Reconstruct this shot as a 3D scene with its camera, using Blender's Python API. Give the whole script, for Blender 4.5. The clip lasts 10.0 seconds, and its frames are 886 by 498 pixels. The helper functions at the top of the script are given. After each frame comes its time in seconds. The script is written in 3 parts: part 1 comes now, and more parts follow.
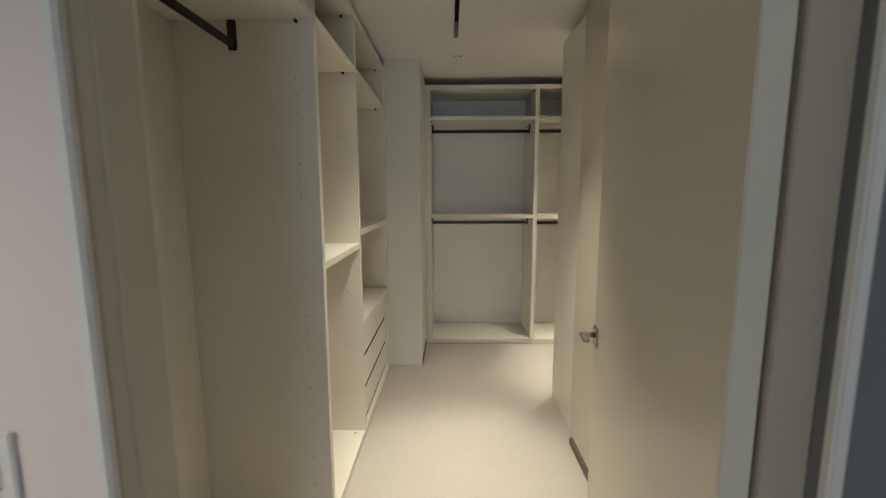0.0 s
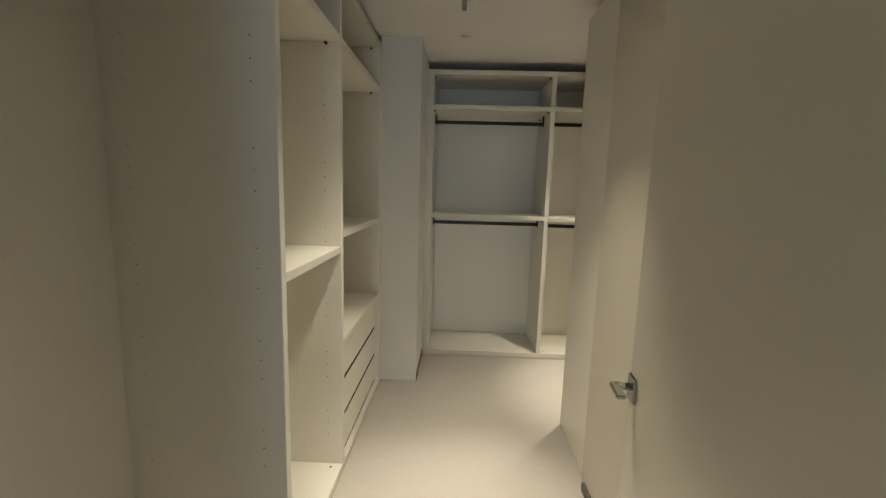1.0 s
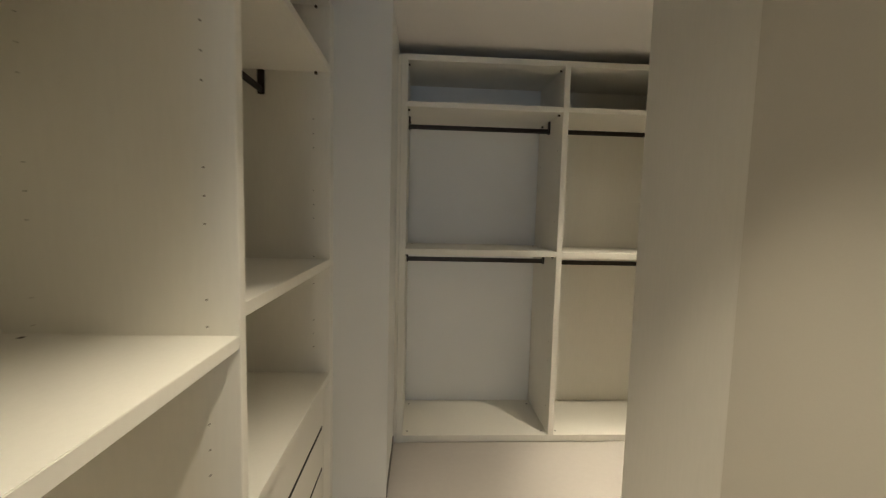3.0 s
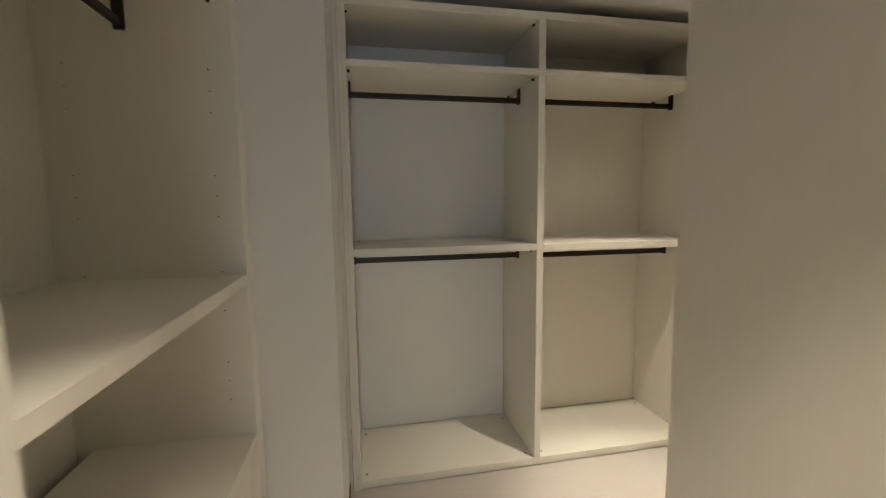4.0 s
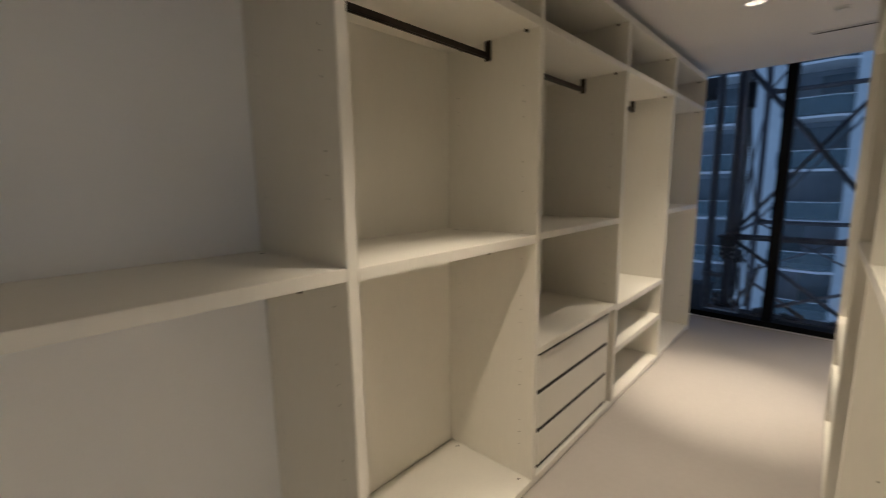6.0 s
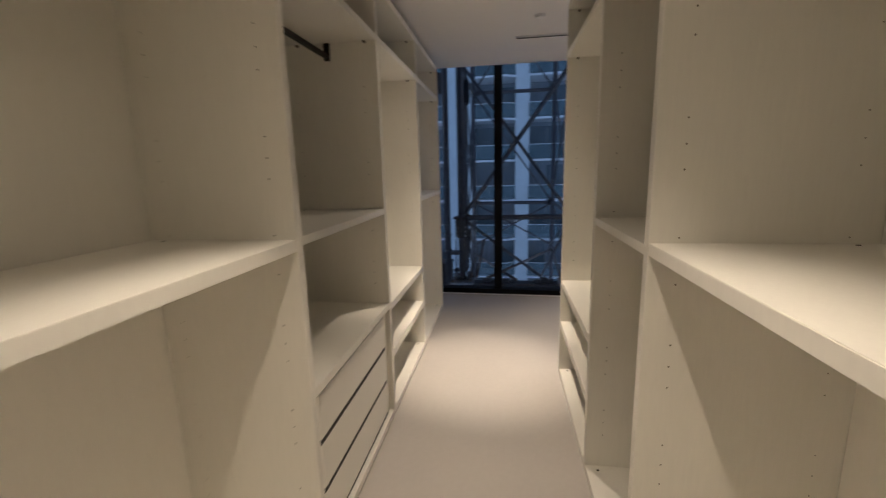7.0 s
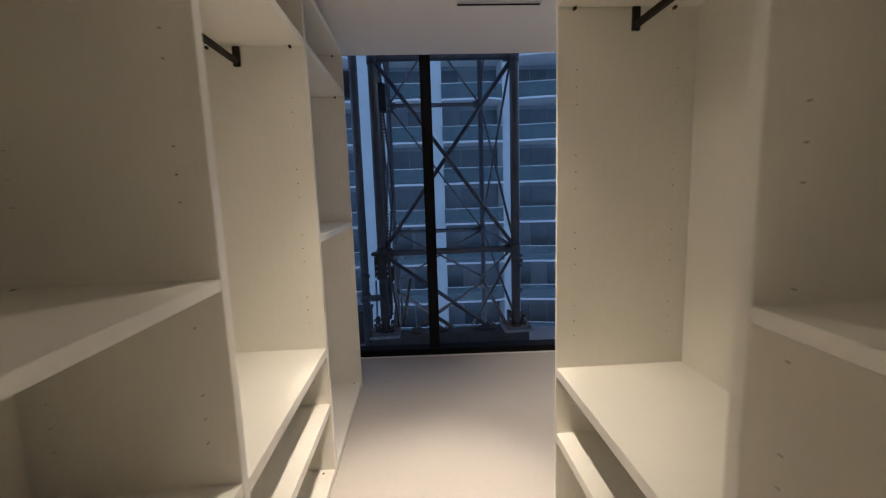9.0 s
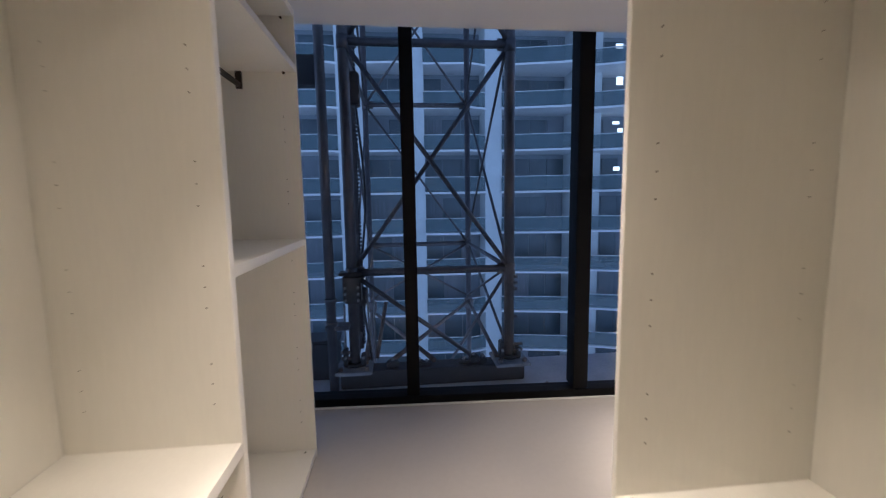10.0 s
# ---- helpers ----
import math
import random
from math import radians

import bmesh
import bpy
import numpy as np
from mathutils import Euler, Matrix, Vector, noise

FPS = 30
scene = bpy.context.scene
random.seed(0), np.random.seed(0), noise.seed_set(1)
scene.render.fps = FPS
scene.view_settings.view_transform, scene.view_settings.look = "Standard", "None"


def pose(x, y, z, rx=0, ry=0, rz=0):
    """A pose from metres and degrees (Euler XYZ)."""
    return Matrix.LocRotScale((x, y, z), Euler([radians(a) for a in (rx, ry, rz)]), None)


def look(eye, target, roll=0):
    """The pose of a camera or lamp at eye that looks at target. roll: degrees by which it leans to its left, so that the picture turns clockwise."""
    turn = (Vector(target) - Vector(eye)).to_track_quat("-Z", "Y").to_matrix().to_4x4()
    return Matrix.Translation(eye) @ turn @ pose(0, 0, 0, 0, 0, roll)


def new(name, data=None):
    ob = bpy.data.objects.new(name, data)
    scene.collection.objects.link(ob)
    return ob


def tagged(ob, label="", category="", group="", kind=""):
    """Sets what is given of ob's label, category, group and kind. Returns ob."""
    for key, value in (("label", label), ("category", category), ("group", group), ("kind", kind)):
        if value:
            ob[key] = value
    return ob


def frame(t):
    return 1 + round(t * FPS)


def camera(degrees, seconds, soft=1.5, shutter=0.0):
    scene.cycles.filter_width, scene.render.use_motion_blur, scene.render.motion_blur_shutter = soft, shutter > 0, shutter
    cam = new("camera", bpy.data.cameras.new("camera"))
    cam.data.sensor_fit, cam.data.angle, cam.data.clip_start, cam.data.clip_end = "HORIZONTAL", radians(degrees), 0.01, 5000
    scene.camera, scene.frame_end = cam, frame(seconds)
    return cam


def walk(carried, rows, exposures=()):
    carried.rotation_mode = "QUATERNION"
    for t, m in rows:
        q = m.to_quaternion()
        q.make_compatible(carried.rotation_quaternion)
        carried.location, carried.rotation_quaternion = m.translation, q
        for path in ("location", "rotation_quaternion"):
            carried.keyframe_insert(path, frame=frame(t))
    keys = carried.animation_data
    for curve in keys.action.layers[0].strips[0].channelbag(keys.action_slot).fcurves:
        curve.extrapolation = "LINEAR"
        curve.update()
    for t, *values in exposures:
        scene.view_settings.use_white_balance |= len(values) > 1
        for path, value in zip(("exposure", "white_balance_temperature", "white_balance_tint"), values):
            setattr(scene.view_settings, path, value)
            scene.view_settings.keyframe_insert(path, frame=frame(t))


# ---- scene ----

# ---------------------------------------------------------------- camera
cam = camera(93.4, 10.0, soft=1.15, shutter=0.5)
PATH = [
    (0, (0.182, 0.134, 1.466), (0.145, 2.115, 1.199), -0.2),
    (0.5, (0.219, 0.324, 1.477), (0.15, 2.305, 1.212), 0.6),
    (1, (0.215, 0.508, 1.471), (0.154, 2.487, 1.186), 1.6),
    (1.5, (0.155, 0.731, 1.482), (0.241, 2.714, 1.233), 1.2),
    (2, (0.113, 0.934, 1.487), (0.238, 2.917, 1.255), 0.2),
    (2.5, (0.105, 1.215, 1.486), (0.156, 3.207, 1.31), 0.3),
    (2.7, (0.103, 1.325, 1.488), (0.151, 3.317, 1.321), 1.2),
    (4, (0.036, 2.0, 1.484), (0.422, 3.95, 1.264), -0.7),
    (4.5, (0.078, 2.327, 1.494), (0.503, 4.268, 1.266), 0.3),
    (5, (0.092, 2.627, 1.484), (0.802, 4.482, 1.243), -0.2),
    (5.2, (0.099, 2.751, 1.489), (0.975, 4.53, 1.228), -0.2),
    (6.3, (0.44, 3.218, 1.476), (2.094, 4.299, 1.164), -0.8),
    (6.5, (0.52, 3.274, 1.468), (2.3, 4.129, 1.15), -0.6),
    (7, (0.717, 3.412, 1.465), (2.659, 3.705, 1.091), -1.5),
    (7.5, (0.967, 3.472, 1.464), (2.941, 3.568, 1.155), -2.0),
    (8, (1.274, 3.503, 1.471), (3.258, 3.578, 1.231), -0.8),
    (8.5, (1.59, 3.558, 1.459), (3.572, 3.519, 1.195), -0.3),
    (9, (1.918, 3.581, 1.454), (3.897, 3.475, 1.181), -1.9),
    (9.5, (2.278, 3.546, 1.456), (4.26, 3.412, 1.22), -1.4),
    (10, (2.634, 3.555, 1.454), (4.611, 3.353, 1.223), -0.9),
]
EXPOSURES = [
    (0, 0.68, 6300, 0),
    (1.0, 0.62, 6450, 0),
    (1.5, 0.60, 6550, 0),
    (2.5, 0.56, 6550, 1),
    (4.0, 0.75, 6480, 4),
    (4.5, 0.81, 6480, 5),
    (5.2, 0.71, 6560, 6),
    (6.5, 0.62, 6550, 10),
    (7.0, 0.62, 6550, 11),
    (7.5, 0.55, 6550, 11),
    (8.0, 0.62, 6530, 11),
    (8.5, 0.92, 6500, 10),
    (9.0, 0.85, 6350, 10),
    (9.5, 0.77, 6200, 12),
    (10, 1.05, 6120, 14),
]
walk(cam, [(t, look(eye, target, roll)) for t, eye, target, roll in PATH], EXPOSURES)

# ---------------------------------------------------------------- plan, in metres
CEIL = 2.503
NORTH_F = 4.067         # fronts of the north units
SOUTH_F = 3.030         # fronts of the south units
WEST_F = -0.332         # fronts of the west units
TOP = 2.432             # top of all units
T = 0.018               # half of a dividing panel's thickness
BASE = 0.050            # top of the units' continuous base


# ---------------------------------------------------------------- light
def dusk():
    w = bpy.data.worlds.new("dusk_sky")
    scene.world = w
    w.use_nodes = True
    nt = w.node_tree
    bg = nt.nodes["Background"]
    tc = nt.nodes.new("ShaderNodeTexCoord")
    sep = nt.nodes.new("ShaderNodeSeparateXYZ")
    ramp = nt.nodes.new("ShaderNodeValToRGB")
    ramp.color_ramp.elements[0].position, ramp.color_ramp.elements[0].color = 0.0, (0.13, 0.21, 0.365, 1)
    ramp.color_ramp.elements[1].position, ramp.color_ramp.elements[1].color = 0.55, (0.019, 0.037, 0.085, 1)
    nt.links.new(tc.outputs["Generated"], sep.inputs[0])
    nt.links.new(sep.outputs["Z"], ramp.inputs[0])
    nt.links.new(ramp.outputs[0], bg.inputs[0])
    bg.inputs[1].default_value = 1.55


dusk()
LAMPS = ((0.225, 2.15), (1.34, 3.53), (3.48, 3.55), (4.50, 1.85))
# unseen lamp, added to brighten the hall wall and door jambs
HALL_FILL = (-1.25, -0.35)
WARM = (1.0, 0.845, 0.675)


def spot(x, y, power, degrees, blend, size=0.018, lean=0.0):
    data = bpy.data.lights.new("downlight_lamp", "SPOT")
    data.energy, data.spot_size, data.spot_blend, data.shadow_soft_size = power, radians(degrees), blend, size
    data.color = WARM
    new("downlight_lamp", data).matrix_world = pose(x, y, CEIL + 0.012, 0, lean)


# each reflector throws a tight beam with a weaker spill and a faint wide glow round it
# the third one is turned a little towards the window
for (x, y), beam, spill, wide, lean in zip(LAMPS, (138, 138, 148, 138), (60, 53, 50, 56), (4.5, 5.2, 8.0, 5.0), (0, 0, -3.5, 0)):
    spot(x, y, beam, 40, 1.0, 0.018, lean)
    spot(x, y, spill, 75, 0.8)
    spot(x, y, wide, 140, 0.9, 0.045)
# broad fill from the added hall lamp
spot(*HALL_FILL, 52, 130, 0.9)


def hall_window():
    """Dusk daylight through the wide window at the hall's end."""
    data = bpy.data.lights.new("hall_window_light", "AREA")
    data.shape, data.size, data.size_y, data.energy = "RECTANGLE", 1.16, 2.3, 8.5
    data.color = (0.93, 0.95, 1.0)
    new("hall_window_light", data).matrix_world = pose(0.0, -3.24, 1.25, 90)


hall_window()


# ---------------------------------------------------------------- materials
def surface(name, col, rough=0.5, metal=0.0, vary=0.04, scale=6.0, grain=0.0, grain_scale=120.0, bump=0.0, bump_scale=300.0, stretch=(1, 1, 1), coat=0.0):
    """A principled surface whose colour drifts at two scales, with a fine relief."""
    m = bpy.data.materials.new(name)
    m.use_nodes = True
    nt = m.node_tree
    b = nt.nodes["Principled BSDF"]
    b.inputs["Roughness"].default_value = rough
    b.inputs["Metallic"].default_value = metal
    b.inputs["Coat Weight"].default_value = coat
    tc = nt.nodes.new("ShaderNodeTexCoord")
    mp = nt.nodes.new("ShaderNodeMapping")
    mp.inputs["Scale"].default_value = stretch
    nt.links.new(tc.outputs["Object"], mp.inputs[0])
    big = nt.nodes.new("ShaderNodeTexNoise")
    big.inputs["Scale"].default_value, big.inputs["Detail"].default_value = scale, 4
    nt.links.new(mp.outputs[0], big.inputs["Vector"])
    fine = nt.nodes.new("ShaderNodeTexNoise")
    fine.inputs["Scale"].default_value, fine.inputs["Detail"].default_value = grain_scale, 3
    nt.links.new(mp.outputs[0], fine.inputs["Vector"])
    lo = tuple(c * (1 - vary) for c in col)
    hi = tuple(min(1, c * (1 + vary)) for c in col)
    r1 = nt.nodes.new("ShaderNodeValToRGB")
    r1.color_ramp.elements[0].position, r1.color_ramp.elements[0].color = 0.3, (*lo, 1)
    r1.color_ramp.elements[1].position, r1.color_ramp.elements[1].color = 0.7, (*hi, 1)
    nt.links.new(big.outputs["Fac"], r1.inputs[0])
    r2 = nt.nodes.new("ShaderNodeValToRGB")
    g = 1 - grain
    r2.color_ramp.elements[0].position, r2.color_ramp.elements[0].color = 0.35, (g, g, g, 1)
    r2.color_ramp.elements[1].position, r2.color_ramp.elements[1].color = 0.65, (1, 1, 1, 1)
    nt.links.new(fine.outputs["Fac"], r2.inputs[0])
    mix = nt.nodes.new("ShaderNodeMix")
    mix.data_type, mix.blend_type = "RGBA", "MULTIPLY"
    mix.inputs["Factor"].default_value = 1.0
    nt.links.new(r1.outputs[0], mix.inputs["A"])
    nt.links.new(r2.outputs[0], mix.inputs["B"])
    nt.links.new(mix.outputs["Result"], b.inputs["Base Color"])
    rr = nt.nodes.new("ShaderNodeMapRange")
    rr.inputs["To Min"].default_value, rr.inputs["To Max"].default_value = rough * 0.88, min(1, rough * 1.12)
    nt.links.new(big.outputs["Fac"], rr.inputs["Value"])
    nt.links.new(rr.outputs[0], b.inputs["Roughness"])
    if bump:
        bn = nt.nodes.new("ShaderNodeTexNoise")
        bn.inputs["Scale"].default_value, bn.inputs["Detail"].default_value = bump_scale, 2
        nt.links.new(mp.outputs[0], bn.inputs["Vector"])
        bp = nt.nodes.new("ShaderNodeBump")
        bp.inputs["Strength"].default_value, bp.inputs["Distance"].default_value = bump, 0.002
        nt.links.new(bn.outputs["Fac"], bp.inputs["Height"])
        nt.links.new(bp.outputs[0], b.inputs["Normal"])
    return m


def glass(name, tint, rough=0.0):
    m = bpy.data.materials.new(name)
    m.use_nodes = True
    b = m.node_tree.nodes["Principled BSDF"]
    b.inputs["Base Color"].default_value = (*tint, 1)
    b.inputs["Transmission Weight"].default_value = 1.0
    b.inputs["Roughness"].default_value = rough
    b.inputs["IOR"].default_value = 1.18
    return m


def glow(name, col, strength):
    m = bpy.data.materials.new(name)
    m.use_nodes = True
    b = m.node_tree.nodes["Principled BSDF"]
    b.inputs["Base Color"].default_value = (*col, 1)
    b.inputs["Emission Color"].default_value = (*col, 1)
    b.inputs["Emission Strength"].default_value = strength
    return m


M_PANEL = surface("cream_melamine", (0.865, 0.838, 0.762), 0.42, vary=0.015, scale=2.5, grain=0.02, grain_scale=90, bump=0.06, bump_scale=500, stretch=(1, 1, 0.12))
# white back, paler still: daylight and bounce on it are in the colour
M_BACK = surface("white_back_brightened", (0.92, 0.92, 0.90), 0.5, vary=0.012, scale=2.0, grain=0.015, grain_scale=140, bump=0.05, bump_scale=400)
M_WALL = surface("white_wall_paint", (0.82, 0.825, 0.82), 0.6, vary=0.015, scale=1.5, grain=0.015, grain_scale=200, bump=0.12, bump_scale=260)
M_HALL = surface("pinkish_white_hall_paint", (0.84, 0.745, 0.735), 0.6, vary=0.02, scale=1.5, grain=0.015, grain_scale=200, bump=0.12, bump_scale=260)
M_GREY = surface("dark_grey_hall_wall", (0.20, 0.205, 0.215), 0.6, vary=0.03, scale=1.5, grain=0.02, grain_scale=200, bump=0.12, bump_scale=260)
M_WARM = surface("cream_wall_paint", (0.655, 0.617, 0.533), 0.55, vary=0.015, scale=1.5, grain=0.015, grain_scale=200, bump=0.12, bump_scale=260)
M_POST = surface("tan_frame_paint", (0.50, 0.445, 0.36), 0.5, vary=0.02, scale=2.0, grain=0.015, grain_scale=180, bump=0.08, bump_scale=240)
M_COLUMN = surface("off_white_column_paint", (0.815, 0.81, 0.775), 0.6, vary=0.015, scale=1.5, grain=0.015, grain_scale=200, bump=0.12, bump_scale=260)
M_CEIL = surface("ceiling_paint", (0.82, 0.80, 0.78), 0.75, vary=0.015, scale=1.2, grain=0.01, grain_scale=160, bump=0.1, bump_scale=220)
M_FLOOR = surface("pale_stone_floor", (0.528, 0.489, 0.452), 0.8, vary=0.045, scale=1.3, grain=0.025, grain_scale=30, bump=0.02, bump_scale=120)
M_DOOR = surface("satin_door_paint", (0.705, 0.675, 0.57), 0.22, vary=0.012, scale=2.0, grain=0.01, grain_scale=150, bump=0.03, bump_scale=120)
M_BRONZE = surface("dark_bronze_metal", (0.045, 0.036, 0.03), 0.38, metal=0.6, vary=0.1, scale=30, grain=0.1, grain_scale=300)
M_PIN = surface("bronze_shelf_pin", (0.06, 0.045, 0.03), 0.4, metal=0.6, vary=0.1, scale=60)
M_NICKEL = surface("dark_brushed_nickel", (0.55, 0.54, 0.52), 0.18, metal=1.0, vary=0.05, scale=40)
M_BLACK = surface("black_anodised_frame", (0.004, 0.004, 0.005), 0.6, metal=0.0, vary=0.15, scale=15)
M_BLACK.node_tree.nodes["Principled BSDF"].inputs["Specular IOR Level"].default_value = 0.15
M_HOLE = surface("drilled_hole_shadow", (0.22, 0.195, 0.155), 0.8, vary=0.1, scale=60)
M_DARK = surface("dark_recess_lining", (0.015, 0.014, 0.013), 0.7, vary=0.1, scale=20)
M_REVEAL = surface("dark_base_reveal", (0.13, 0.12, 0.108), 0.6, vary=0.1, scale=20)
M_TRIM = surface("white_metal_trim", (0.80, 0.79, 0.77), 0.4, vary=0.02, scale=10)
M_SILVER = surface("lamp_reflector", (0.75, 0.74, 0.72), 0.25, metal=0.6, vary=0.03, scale=30)
M_GLASS = glass("window_glass", (0.96, 0.98, 1.0))
M_LENS = glow("lamp_lens", (1.0, 0.88, 0.72), 0.35)
M_STEEL = surface("galvanised_mast_steel", (0.115, 0.10, 0.10), 0.5, metal=0.3, vary=0.25, scale=9, grain=0.2, grain_scale=60)
M_RUST = surface("weathered_steel", (0.20, 0.145, 0.12), 0.6, metal=0.2, vary=0.3, scale=12, grain=0.25, grain_scale=70)
M_GALV = surface("galvanised_plate", (0.27, 0.27, 0.27), 0.5, metal=0.3, vary=0.2, scale=14, grain=0.15, grain_scale=80)
M_BEAM = surface("dark_painted_beam", (0.05, 0.042, 0.04), 0.55, vary=0.25, scale=8, grain=0.2, grain_scale=50)
M_CONC = surface("white_concrete", (0.62, 0.65, 0.64), 0.7, vary=0.06, scale=0.4, grain=0.06, grain_scale=4)
M_SLAB = surface("balcony_slab_edge", (0.80, 0.80, 0.79), 0.6, vary=0.06, scale=0.6, grain=0.05, grain_scale=6)
M_FACADE = surface("facade_glazing", (0.09, 0.12, 0.135), 0.25, vary=0.3, scale=0.35)
M_RAIL = surface("tinted_rail_glass", (0.13, 0.20, 0.215), 0.3, vary=0.12, scale=0.5)
M_RAIL.node_tree.nodes["Principled BSDF"].inputs["Alpha"].default_value = 0.5
M_FRAME = surface("grey_window_frames", (0.22, 0.25, 0.27), 0.5, vary=0.1, scale=1.0)
M_GROUND = surface("distant_ground", (0.06, 0.06, 0.06), 0.8, vary=0.3, scale=0.3)
M_CURTAIN = surface("pale_curtain", (0.22, 0.24, 0.26), 0.9, vary=0.2, scale=1.5, stretch=(1, 8, 0.3))
M_ROOM = glow("cool_room_lamp", (0.72, 0.88, 1.0), 0.75)
M_DECK = surface("pale_terrace_deck", (0.42, 0.42, 0.42), 0.7, vary=0.12, scale=3, grain=0.1, grain_scale=40)


# ---------------------------------------------------------------- mesh helpers
def box(bm, x0, x1, y0, y1, z0, z1):
    v = [bm.verts.new(p) for p in ((x0, y0, z0), (x1, y0, z0), (x1, y1, z0), (x0, y1, z0), (x0, y0, z1), (x1, y0, z1), (x1, y1, z1), (x0, y1, z1))]
    for f in ((3, 2, 1, 0), (4, 5, 6, 7), (0, 1, 5, 4), (1, 2, 6, 5), (2, 3, 7, 6), (3, 0, 4, 7)):
        bm.faces.new([v[i] for i in f])


def tube(bm, a, b, r, n=10, r2=None):
    """A capped tube from a to b."""
    a, b = Vector(a), Vector(b)
    q = (b - a).to_track_quat("Z", "Y")
    rings = []
    for p, rad in ((a, r), (b, r if r2 is None else r2)):
        rings.append([bm.verts.new(p + q @ Vector((rad * math.cos(2 * math.pi * i / n), rad * math.sin(2 * math.pi * i / n), 0))) for i in range(n)])
    for i in range(n):
        j = (i + 1) % n
        f = bm.faces.new((rings[0][i], rings[0][j], rings[1][j], rings[1][i]))
        f.smooth = True
    bm.faces.new(rings[0][::-1])
    bm.faces.new(rings[1])


def part(name, bm, material, parent=None, label=""):
    me = bpy.data.meshes.new(name)
    bm.to_mesh(me)
    bm.free()
    me.materials.append(material)
    ob = new(name, me)
    ob.parent = parent
    if label:
        ob["label"] = label
    return ob


def slab(name, dims, material, parent=None, label="", bevel=0.0015):
    """A box with softened edges."""
    bm = bmesh.new()
    box(bm, *dims)
    if bevel:
        bmesh.ops.bevel(bm, geom=bm.edges[:], offset=bevel, segments=2, affect="EDGES")
    return part(name, bm, material, parent, label)


def rod(name, a, b, r, material, parent=None, label="", n=12):
    bm = bmesh.new()
    tube(bm, a, b, r, n)
    return part(name, bm, material, parent, label)


def thing(name, m, label, category, group="", kind=""):
    e = new(name)
    e.matrix_world = m
    return tagged(e, label, category, group, kind)


def structure(name, dims, material, label="", bevel=0.0):
    return tagged(slab(name, dims, material, None, "", bevel), label, "", "", "structure")


# ---------------------------------------------------------------- setting
structure("floor", (-4.0, 5.56, -3.6, 5.2, -0.12, 0.0), M_FLOOR, "pale beige smooth stone floor")


def ceiling():
    """One sheet with openings for the lamps and the air slots."""
    holes = [(x - 0.05, x + 0.05, y - 0.05, y + 0.05) for x, y in (*LAMPS, HALL_FILL)]
    holes += [(0.206, 0.232, 2.38, 3.115), (4.405, 4.455, 2.84, 3.32)]
    xs = sorted({-4.0, 5.185, *(h[0] for h in holes), *(h[1] for h in holes)})
    ys = sorted({-3.6, 5.2, *(h[2] for h in holes), *(h[3] for h in holes)})
    bm = bmesh.new()
    for x0, x1 in zip(xs, xs[1:]):
        for y0, y1 in zip(ys, ys[1:]):
            cx, cy = (x0 + x1) / 2, (y0 + y1) / 2
            if not any(h[0] < cx < h[1] and h[2] < cy < h[3] for h in holes):
                box(bm, x0, x1, y0, y1, CEIL, CEIL + 0.16)
    bmesh.ops.remove_doubles(bm, verts=bm.verts[:], dist=1e-5)
    tagged(part("ceiling", bm, M_CEIL), "smooth painted white ceiling", "", "", "structure")
    structure("ceiling_void", (-4.0, 5.31, -3.6, 5.2, CEIL + 0.162, CEIL + 0.2), M_DARK)
    structure("ceiling_pocket", (5.1852, 5.31, 1.2002, 4.6598, CEIL + 0.0002, CEIL + 0.1618), M_CEIL)
    structure("ceiling_pocket_upstand", (5.25, 5.31, 1.1, 4.78, CEIL + 0.2002, CEIL + 0.40), M_CEIL)
    structure("ceiling_pocket_top", (5.25, 5.76, 1.0, 5.2, CEIL + 0.4002, CEIL + 0.46), M_CEIL)


ceiling()
structure("wall_west", (-1.05, -0.925, 0.82, 5.2, 0, CEIL), M_WALL, "white painted wall behind the wardrobes")
structure("wall_north", (-0.925, 5.6, 4.66, 4.78, 0, CEIL), M_WALL, "white painted wall behind the wardrobes")
structure("wall_south", (1.02, 3.62, 2.33, 2.43, 0, CEIL), M_WALL, "white painted wall behind the wardrobes")
structure("wall_south_return", (3.52, 3.62, 1.2, 2.33, 0, CEIL), M_WALL)
structure("wall_pocket_north", (5.3102, 5.6, 4.66, 4.78, CEIL + 0.0002, CEIL + 0.40), M_WALL)
structure("wall_pocket_south", (5.3102, 5.6, 1.1, 1.2, CEIL + 0.0002, CEIL + 0.40), M_WALL)
structure("wall_south_room", (3.62, 5.6, 1.1, 1.2, 0, CEIL), M_WALL)
structure("wall_partition", (0.894, 1.02, 0.8385, 2.4795, 0.040, CEIL), M_WARM, "cream painted partition wall beside the door", 0.002)
structure("baseboard_partition", (0.8785, 1.015, 0.8385, 2.43, 0.0, 0.0398), M_REVEAL, "dark recessed base strip under the wall")
structure("wall_column", (-0.345, -0.061, 3.545, 4.60, 0.0, CEIL), M_COLUMN, "white painted square column between the wardrobes", 0.003)
structure("baseboard_column", (-0.0609, -0.056, 3.552, 4.06, 0.0, 0.055), M_REVEAL, "dark base strip on the column")

